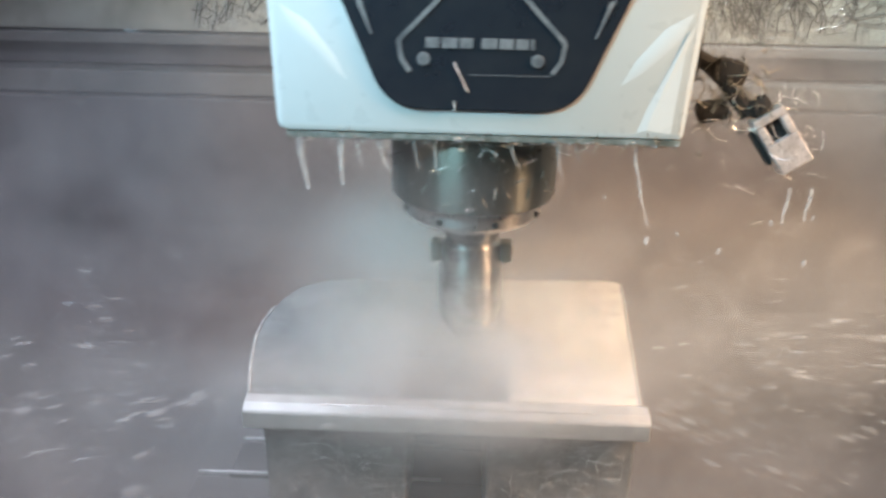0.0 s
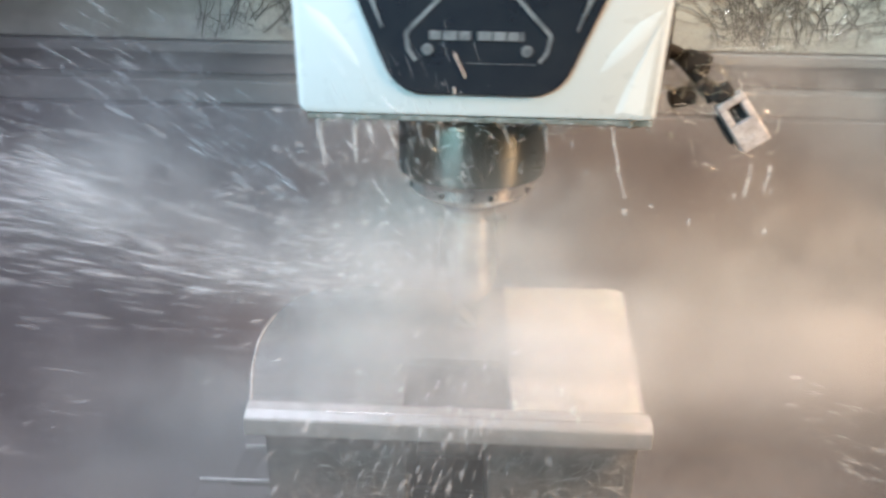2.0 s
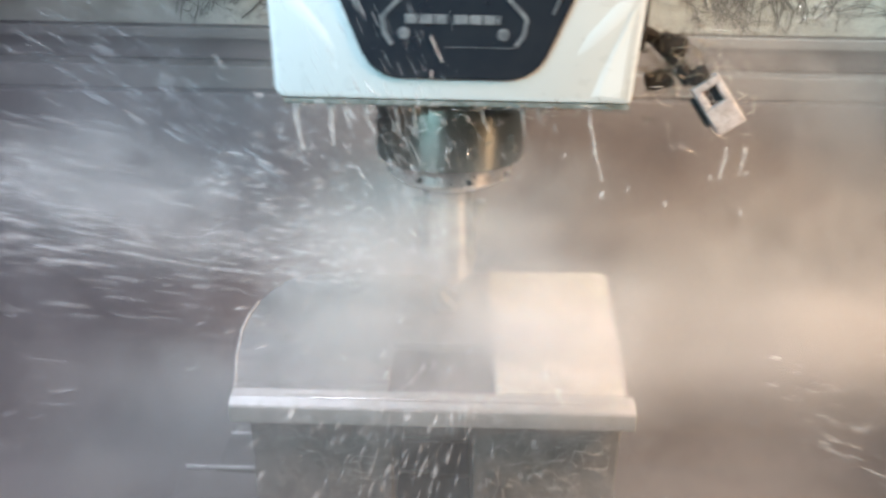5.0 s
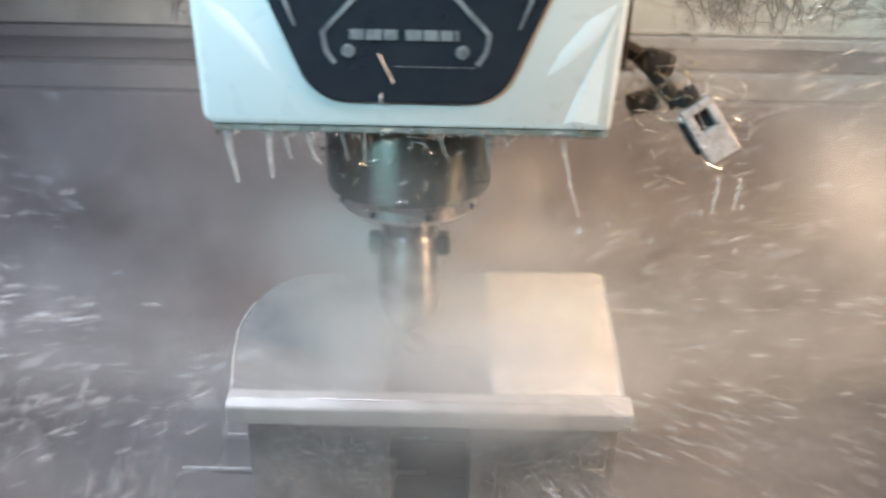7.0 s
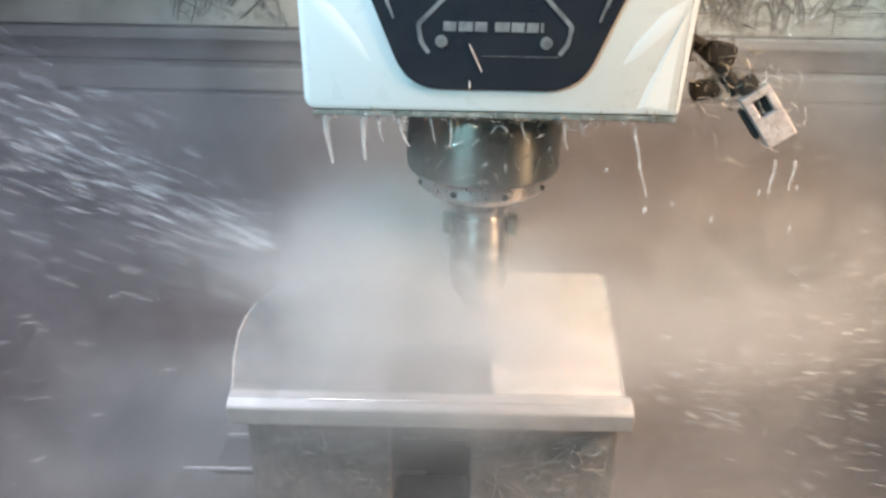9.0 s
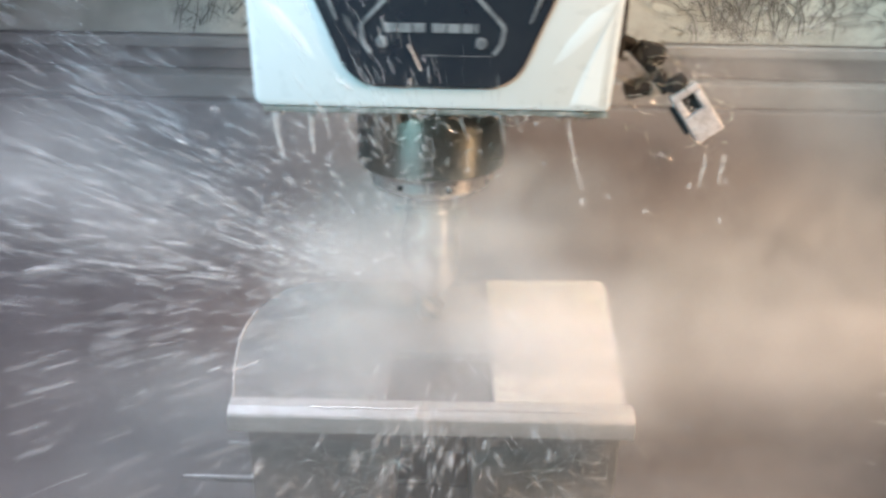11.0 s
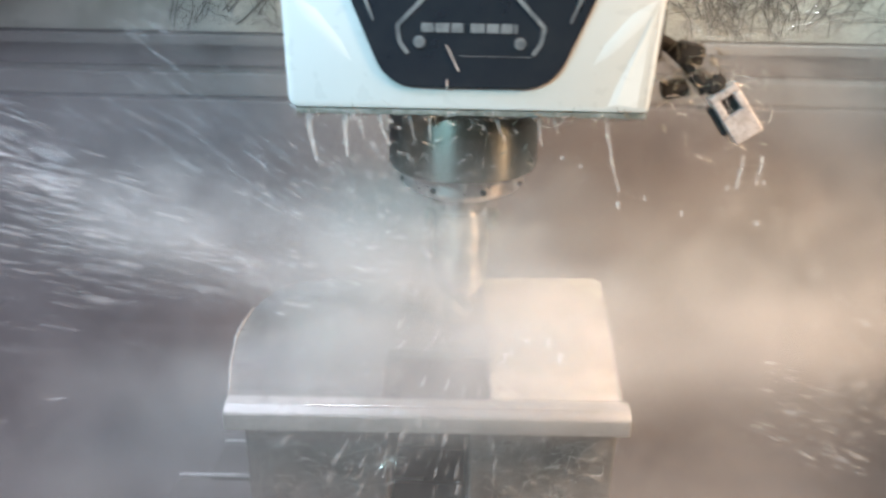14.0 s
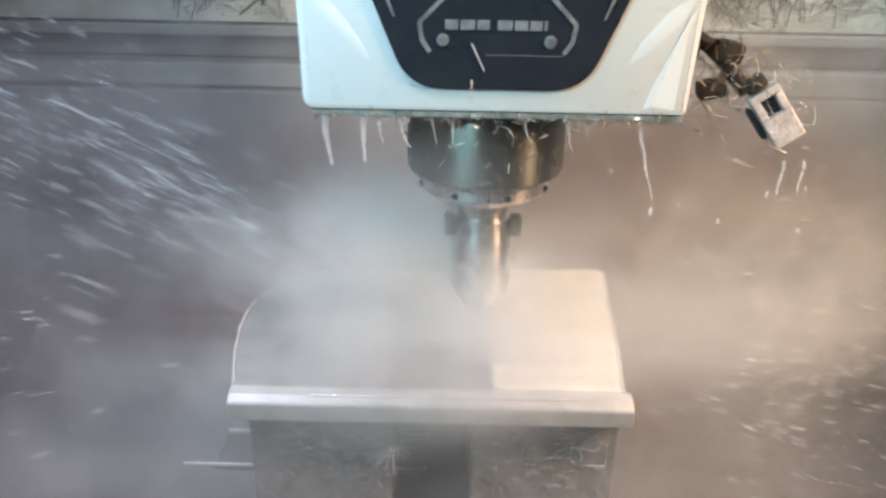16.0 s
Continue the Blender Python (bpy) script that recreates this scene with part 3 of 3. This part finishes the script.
def head_dressing(head):
    w = 0.19
    chips("rim_swarf", CHIP, 80, 0.008, 0.00038, 8, lambda r: (r.uniform(-w, w), r.uniform(0.0, 0.006), r.uniform(-0.006, 0.002)), parent=head)
    chips("rim_swarf", DARK_CHIP, 90, 0.012, 0.0007, 9, lambda r: (r.uniform(-w, w), r.uniform(0.0, 0.008), r.uniform(-0.007, 0.001)), parent=head)
    chips("hanging_swarf", CHIP, 10, 0.014, 0.0005, 10, lambda r: (r.uniform(-0.10, 0.10), 0.008, -0.006 - 0.03 * r.random()), parent=head)

    def nose(r):
        a = math.radians(r.uniform(200, 350))
        return NOSE_X + 0.0935 * math.cos(a), NOSE_Y + 0.0935 * math.sin(a), -r.uniform(0.005, 0.08)
    chips("nose_swarf", CHIP, 16, 0.012, 0.0006, 12, nose, parent=head)
    chips("nose_swarf", DARK_CHIP, 30, 0.012, 0.0008, 13, nose, parent=head)
    chips("nozzle_swarf", CHIP, 44, 0.018, 0.0004, 14, lambda r: (0.285 + r.gauss(0, 0.03), 0.03 + r.random() * 0.02, 0.01 + r.gauss(0, 0.025)), parent=head)
    chips("nozzle_swarf", DARK_CHIP, 120, 0.018, 0.0008, 15, lambda r: (0.255 + r.gauss(0, 0.022), 0.04 + r.random() * 0.02, 0.035 + r.gauss(0, 0.025)), parent=head)
    # one long chip stuck on the panel
    bm = bmesh.new()
    tube([(-0.028, -0.0052, 0.074), (-0.024, -0.006, 0.066), (-0.020, -0.0055, 0.058), (-0.0145, -0.0052, 0.047)], 0.0007, 5, bm, 0.8)
    part("stuck_chip", bm, CHIP, head)
    part("stuck_chip", tube([(-0.027, -0.0052, 0.038), (-0.0265, -0.0056, 0.033), (-0.027, -0.0052, 0.0285)], 0.0008, 5), CHIP, head)
    # runs of coolant below the rim
    rng = random.Random(17)
    for x, ln, r in ((-0.178, 0.055, 0.0042), (-0.138, 0.050, 0.0036), (-0.122, 0.030, 0.002), (-0.100, 0.035, 0.002), (-0.066, 0.03, 0.0018),
                     (-0.045, 0.03, 0.0016), (0.03, 0.025, 0.0015), (0.075, 0.035, 0.0018), (0.092, 0.02, 0.0014)):
        lean = rng.uniform(0.0, 0.012)
        pts = [(x + lean * (k / 6) ** 2 + rng.uniform(-0.0006, 0.0006), 0.006 + 0.0004 * k, -0.002 - ln * k / 6) for k in range(7)]
        part("coolant_run", tube(pts, r, 7, None, 0.45), RUNNING, head, smooth=True)
    # one long run breaking up, and drops falling free
    pts = [(0.150 + 0.022 * (k / 8) ** 1.4 + rng.uniform(-0.0008, 0.0008), 0.006, -0.002 - 0.085 * k / 8) for k in range(9)]
    part("coolant_run", tube(pts, 0.0018, 7, None, 0.7), RUNNING, head, smooth=True)
    for x, z, r in ((0.176, -0.108, 0.0032), (0.206, -0.100, 0.0022), (0.252, -0.118, 0.0026), (0.300, -0.085, 0.0024), (0.341, -0.078, 0.0020), (0.342, -0.128, 0.0026), (0.128, -0.062, 0.0018)):
        bm = bmesh.new()
        bmesh.ops.create_icosphere(bm, subdivisions=2, radius=r, matrix=Matrix.Translation((x, 0.02, z)) @ Matrix.Diagonal((0.8, 0.8, 1.7, 1)))
        part("coolant_drop", bm, RUNNING, head, smooth=True)
    for x, ln in ((0.316, 0.04), (0.338, 0.035)):
        pts = [(x + 0.0012 * math.sin(k), 0.03, -0.050 - ln * k / 6) for k in range(7)]
        part("coolant_run", tube(pts, 0.002, 7, None, 0.6), RUNNING, head, smooth=True)


# ---- coolant: mist and flying drops ----


def mist_puff(name, centre, radii, mat, seed, label):
    rng = random.Random(seed)
    bm = bmesh.new()
    shells = {DENSE_MIST: (1.0, 0.66, 0.33), MIST: (1.0, 0.5)}.get(mat, (1.0,))
    for k in shells:
        bmesh.ops.create_icosphere(bm, subdivisions=4, radius=1, matrix=Matrix.Diagonal((1, k, 1, 1)))
    off = Vector((rng.random() * 9, rng.random() * 9, rng.random() * 9))
    for v in bm.verts:
        k = 1 + 0.06 * noise.noise(Vector((v.co.x, 0.3, v.co.z)) * 1.7 + off)
        v.co = Vector((v.co.x * radii[0], v.co.y * radii[1], v.co.z * radii[2])) * k
    ob = part(name, bm, mat, smooth=True)
    ob.location = centre
    return tagged(ob, label, "mist", "coolant mist", "stuff")


PUFFS = [  # centre, radii, material, sway (x, z), phase of the sway
    ((0.14, 0.775, CZ - 0.45), (0.25, 0.04, 0.15), DENSE_MIST, (0.04, 0.01), 0.6),
    ((0.08, 0.84, CZ - 0.46), (0.27, 0.05, 0.13), DENSE_MIST, (0.03, 0.01), 1.4),
    ((0.10, 0.715, CZ - 0.47), (0.27, 0.03, 0.14), DENSE_MIST, (0.09, 0.01), 0.9),
    ((-0.03, 0.884, CZ - 0.37), (0.27, 0.03, 0.13), DENSE_MIST, (0.03, 0.01), 4.0),
    ((0.04, 0.915, CZ - 0.34), (0.31, 0.03, 0.14), DENSE_MIST, (0.03, 0.01), 2.0),
    ((-0.10, 0.80, CZ - 0.41), (0.17, 0.03, 0.14), DENSE_MIST, (0.01, 0.01), 3.0),
    ((0.02, 0.73, CZ - 0.48), (0.36, 0.03, 0.15), MIST, (0.03, 0.01), 2.4),
    ((0.06, 0.80, CZ - 0.43), (0.17, 0.03, 0.10), DENSE_MIST, (0.05, 0.01), 0.0),
    ((-0.075, 0.70, CZ - 0.405), (0.135, 0.03, 0.095), MIST, (0.02, 0.01), 1.0),
    ((0.22, 0.69, CZ - 0.64), (0.30, 0.03, 0.13), THIN_MIST, (0.04, 0.01), 0.5),
    ((0.48, 1.00, CZ - 0.50), (0.50, 0.07, 0.30), MIST, (0.08, 0.02), 0.8),
    ((0.45, 0.80, CZ - 0.52), (0.34, 0.05, 0.22), THIN_MIST, (0.10, 0.02), 1.2),
    ((0.75, 1.25, CZ - 0.65), (0.80, 0.08, 0.50), MIST, (0.06, 0.02), 2.0),
    ((-0.16, 0.72, CZ - 0.49), (0.40, 0.04, 0.13), MIST, (0.05, 0.01), 3.6),
    ((-0.62, 0.95, CZ - 0.76), (0.62, 0.06, 0.42), MIST, (0.06, 0.02), 4.2),
    ((-0.62, 1.30, CZ - 0.72), (0.95, 0.08, 0.55), THIN_MIST, (0.05, 0.02), 3.0),
    ((0.45, 1.48, CZ - 0.50), (1.30, 0.06, 0.65), THIN_MIST, (0.05, 0.02), 5.0),
    ((-0.60, 1.05, CZ - 0.40), (0.62, 0.06, 0.32), THIN_MIST, (0.06, 0.02), 0.9),
    ((0.00, 1.56, CZ - 0.30), (1.60, 0.05, 0.36), THIN_MIST, (0.05, 0.01), 2.9),
    ((-1.00, 1.40, CZ - 0.36), (0.62, 0.05, 0.40), THIN_MIST, (0.04, 0.02), 2.0),
    ((-0.60, 1.58, CZ - 0.30), (0.80, 0.04, 0.30), THIN_MIST, (0.04, 0.01), 4.0),
    ((0.85, 1.58, CZ - 0.32), (0.80, 0.04, 0.28), MIST, (0.04, 0.01), 1.0),
    ((-0.06, 0.68, CZ - 0.57), (0.50, 0.03, 0.12), THIN_MIST, (0.05, 0.01), 1.7),
    ((0.00, 0.66, CZ - 0.27), (0.26, 0.02, 0.12), THIN_MIST, (0.05, 0.01), 0.4),
    ((-0.05, 0.69, CZ - 0.64), (0.85, 0.03, 0.22), THIN_MIST, (0.03, 0.01), 5.0),
    ((-0.46, 0.69, CZ - 0.68), (0.44, 0.03, 0.24), DENSE_MIST, (0.04, 0.01), 0.3),
    ((0.40, 0.69, CZ - 0.66), (0.34, 0.03, 0.20), THIN_MIST, (0.04, 0.01), 2.3),
]
GUSTS = [  # aim, rise, radii, material, phase of the start, speed, how far off it starts
    (4, 2, (0.30, 0.05, 0.15), MIST, -0.9, 2.2, 0.12), (-4, 0, (0.34, 0.06, 0.17), MIST, 0.2, 2.4, 0.10),
    (10, 16, (0.32, 0.05, 0.20), MIST, 1.5, 2.4, 0.10),
    (172, 18, (0.26, 0.05, 0.13), MIST, 0.0, 2.4, 0.08), (196, 4, (0.34, 0.05, 0.18), MIST, 2.2, 1.7, 0.12),
    (350, 20, (0.30, 0.05, 0.18), MIST, 1.75, 2.4, 0.10), (178, 24, (0.24, 0.05, 0.12), MIST, -0.5, 2.6, 0.08)]


def streaks(name, aim, rise, spread, count, reach, size, seed, label):
    """A burst of drops, each drawn out along its own way from the tool."""
    rng = np.random.default_rng(seed)
    a = np.radians(aim) + rng.normal(0, math.radians(spread), count)
    e = np.radians(rise) + rng.normal(0, math.radians(spread * 0.7), count)
    d = np.stack([np.cos(e) * np.cos(a), np.cos(e) * np.sin(a), np.sin(e)], 1)
    r = reach * rng.random(count) ** 0.8 + 0.01
    p = d * r[:, None]
    ln = size * (1.0 + 5.0 * rng.random(count) ** 2.4)
    th = size * (0.40 + 1.0 * rng.random(count) ** 2.5)
    clot = rng.random(count) < 0.08
    ln = np.where(clot, size * rng.uniform(3.5, 8.0, count), ln)
    th = np.where(clot, size * rng.uniform(1.2, 2.4, count), th)
    d = d + rng.normal(0, 0.16, d.shape)
    d /= np.linalg.norm(d, axis=1)[:, None]
    u = np.cross(d, (0.0, 0.3, 1.0))
    u /= np.linalg.norm(u, axis=1)[:, None]
    v = np.cross(d, u)
    verts = np.stack([p + d * ln[:, None], p + d * (0.4 * ln)[:, None] + u * th[:, None], p + d * (0.4 * ln)[:, None] + v * th[:, None],
                      p + d * (0.4 * ln)[:, None] - u * th[:, None], p + d * (0.4 * ln)[:, None] - v * th[:, None], p - d * (0.6 * ln)[:, None]], 1).reshape(-1, 3)
    tri = np.array([(0, 1, 2), (0, 2, 3), (0, 3, 4), (0, 4, 1), (5, 2, 1), (5, 3, 2), (5, 4, 3), (5, 1, 4)])
    faces = (tri[None] + 6 * np.arange(count)[:, None, None]).reshape(-1, 3)
    me = bpy.data.meshes.new(name)
    me.from_pydata(verts.tolist(), [], faces.tolist())
    me.materials.append(SPRAY)
    me.materials.append(SOFT_SPRAY)
    me.polygons.foreach_set("material_index", np.repeat(clot.astype(np.int32), 8))
    me.shade_smooth()
    return tagged(new(name, me), label, "spray", "coolant spray", "stuff")


BURSTS = [  # aim, rise, spread, count, reach, size, phase of the start, speed
    (172, 22, 14, 240, 0.36, 0.0027, -0.35, 4.2), (184, 19, 15, 240, 0.36, 0.0027, 0.15, 4.2),
    (258, 4, 26, 320, 0.26, 0.0019, 0.5, 2.2), (285, 2, 24, 240, 0.26, 0.0018, 1.2, 2.6),
    (215, 42, 28, 340, 0.26, 0.0016, 0.20, 1.9), (240, 50, 30, 340, 0.26, 0.0016, 0.6, 2.1), (200, 40, 26, 300, 0.28, 0.0018, 1.1, 2.2),
    (168, 24, 15, 340, 0.45, 0.0023, -0.65, 4.4), (176, 20, 12, 300, 0.45, 0.0022, 0.0, 4.6), (186, 16, 13, 320, 0.45, 0.0024, 0.4, 4.6),
    (172, 34, 15, 300, 0.42, 0.0020, 0.6, 4.4), (196, 18, 15, 300, 0.45, 0.0026, 0.85, 4.4), (180, 26, 16, 320, 0.45, 0.0022, 1.15, 4.2),
    (205, 32, 16, 260, 0.40, 0.0024, 1.3, 4.0), (222, 12, 16, 260, 0.42, 0.0026, 1.45, 4.0), (200, 6, 15, 260, 0.42, 0.0026, 1.8, 3.6),
    (235, 26, 18, 240, 0.38, 0.0026, 1.75, 3.6), (190, 24, 18, 260, 0.45, 0.0022, 1.75, 3.8), (230, 2, 17, 240, 0.40, 0.0026, 2.3, 3.2),
    (240, 58, 24, 200, 0.30, 0.0015, 0.75, 3.4), (250, 66, 24, 190, 0.30, 0.0015, 1.15, 3.2), (285, 62, 24, 190, 0.30, 0.0016, 1.5, 3.0),
    (340, 22, 18, 480, 0.42, 0.0024, 1.72, 4.2), (0, 26, 18, 480, 0.45, 0.0024, 1.85, 4.2), (322, 16, 20, 400, 0.42, 0.0024, 2.0, 3.8),
    (15, 18, 16, 300, 0.45, 0.0020, 2.1, 4.0), (345, 10, 16, 320, 0.45, 0.0020, 2.4, 3.6), (330, 24, 18, 280, 0.42, 0.0020, 2.5, 3.4),
    (8, 12, 18, 280, 0.48, 0.0018, 2.9, 3.0), (325, 4, 18, 340, 0.45, 0.0018, 3.2, 2.6), (210, 2, 20, 220, 0.45, 0.0024, 3.0, 2.6),
    (350, 10, 20, 360, 0.50, 0.0017, 3.7, 2.3), (335, 0, 20, 320, 0.50, 0.0017, 4.2, 2.2), (200, 2, 22, 180, 0.50, 0.0023, 3.7, 2.3), (225, 4, 22, 150, 0.45, 0.0023, 3.3, 2.4), (5, 6, 20, 300, 0.50, 0.0016, 4.7, 2.1),
    (335, 8, 24, 420, 0.55, 0.0016, 5.0, 1.8), (350, 2, 26, 380, 0.55, 0.0016, 5.6, 1.9), (195, 6, 26, 130, 0.50, 0.0014, 4.9, 1.8),
    (185, 36, 20, 260, 0.45, 0.0024, 2.1, 3.4), (168, 46, 20, 220, 0.42, 0.0020, 2.25, 3.4), (215, 22, 22, 240, 0.45, 0.0026, 2.7, 2.8),
    (190, 30, 24, 140, 0.45, 0.0018, 2.8, 3.0), (330, 38, 20, 260, 0.45, 0.0020, 2.2, 3.4), (5, 38, 18, 240, 0.45, 0.0019, 2.7, 3.0),
    (345, 30, 22, 260, 0.50, 0.0019, 3.2, 2.6),
    (238, 0, 14, 170, 0.40, 0.0025, 1.5, 3.4), (246, -3, 14, 140, 0.40, 0.0025, 2.0, 3.2), (228, 6, 16, 140, 0.40, 0.0024, 2.6, 2.8),
    (305, -2, 16, 220, 0.40, 0.0020, 2.2, 3.2), (300, 2, 16, 200, 0.40, 0.0020, 3.0, 2.6)]

enclosure()
workpiece()
risers()
table()
HEAD = milling_head()
head_dressing(HEAD)
TUFT = loose_chips()
PUFF_OBS = [mist_puff("coolant_mist", c, r, m, 11 + i, "soft drifting coolant mist round the workpiece") for i, (c, r, m, s, p) in enumerate(PUFFS)]
GUST_OBS = [mist_puff("coolant_mist", (0, 0.9, CZ - 0.45), r, m, 31 + i, "gust of coolant mist blown off the tool") for i, (a, e, r, m, p, v, o) in enumerate(GUSTS)]
BURST_OBS = [streaks("coolant_spray", a, e, sp, n, rc, sz, 40 + i, "white coolant drops flung off the tool in streaks") for i, (a, e, sp, n, rc, sz, p, v) in enumerate(BURSTS)]


def motions():
    times = [round(0.1 * i, 2) for i in range(161)]
    rest = Vector((-0.058, 0.730, CZ - 0.580))
    behind = Vector((-0.012, 0.945, CZ - 0.682))
    walk(TUFT, [(0, Matrix.Translation(behind)), (10.3, Matrix.Translation(behind)), (10.45, Matrix.Translation((-0.03, 0.80, CZ - 0.585))),
                (10.55, Matrix.Translation(rest)), (16, Matrix.Translation(rest))])
    walk(HEAD, [(t, pose(*head_place(t), HEAD_Z)) for t in times])
    for ob, (c, r, m, s, p) in zip(PUFF_OBS, PUFFS):
        walk(ob, [(t, pose(c[0] + s[0] * math.sin(phase(t) - p), c[1], c[2] + s[1] * math.cos(phase(t) - p))) for t in times])
    for ob, (a, e, sp, n, rc, sz, p, v) in zip(BURST_OBS, BURSTS):
        walk(ob, flight(a, e, p, v, 0.0, 1.7, 5.5 if e > 38 and v < 2.5 else 3.0 if v > 2.7 else 1.0))
    for ob, (a, e, r, m, p, v, o) in zip(GUST_OBS, GUSTS):
        walk(ob, flight(a, e, p, v, o, 1.6, 0.5))


def flight(aim, rise, start_phase, speed, off, far, fall):
    """Thrown off the tool anew at each turn of the head: away along a straight line that sags, past the walls."""
    d = Vector((math.cos(radians(rise)) * math.cos(radians(aim)), math.cos(radians(rise)) * math.sin(radians(aim)), math.sin(radians(rise))))
    at = {}
    turn = 2 * math.pi
    for k in range(math.floor((phase(0) - start_phase) / turn) - 1, math.floor((phase(16) - start_phase) / turn) + 1):
        start = when_wide(turn * k + start_phase)
        start += 1 / FPS if (frame(start) - 1) % 15 == 0 else 0
        x, y = head_place(min(max(start, 0), 16))
        for i in range(60):
            if off + speed * i / FPS > far:
                break
            at[frame(start) + i] = Vector((x + NOSE_X, y + NOSE_Y, CZ - 0.49)) + d * (off + speed * i / FPS) - Vector((0, 0, fall * (i / FPS) ** 2))
    rows, last = [], Vector((0, 0.9, CZ - 0.49)) + d * far
    for fr in range(1, frame(16) + 1):
        last = at.get(fr, last)
        if fr in at or fr in (1, frame(16)) or fr + 1 in at:
            rows.append(((fr - 1) / FPS, Matrix.Translation(last)))
    return rows


def when_wide(a):
    if a < PHASE[0][1]:
        return (a - PHASE[0][1]) / 10.5
    return when(a)


motions()
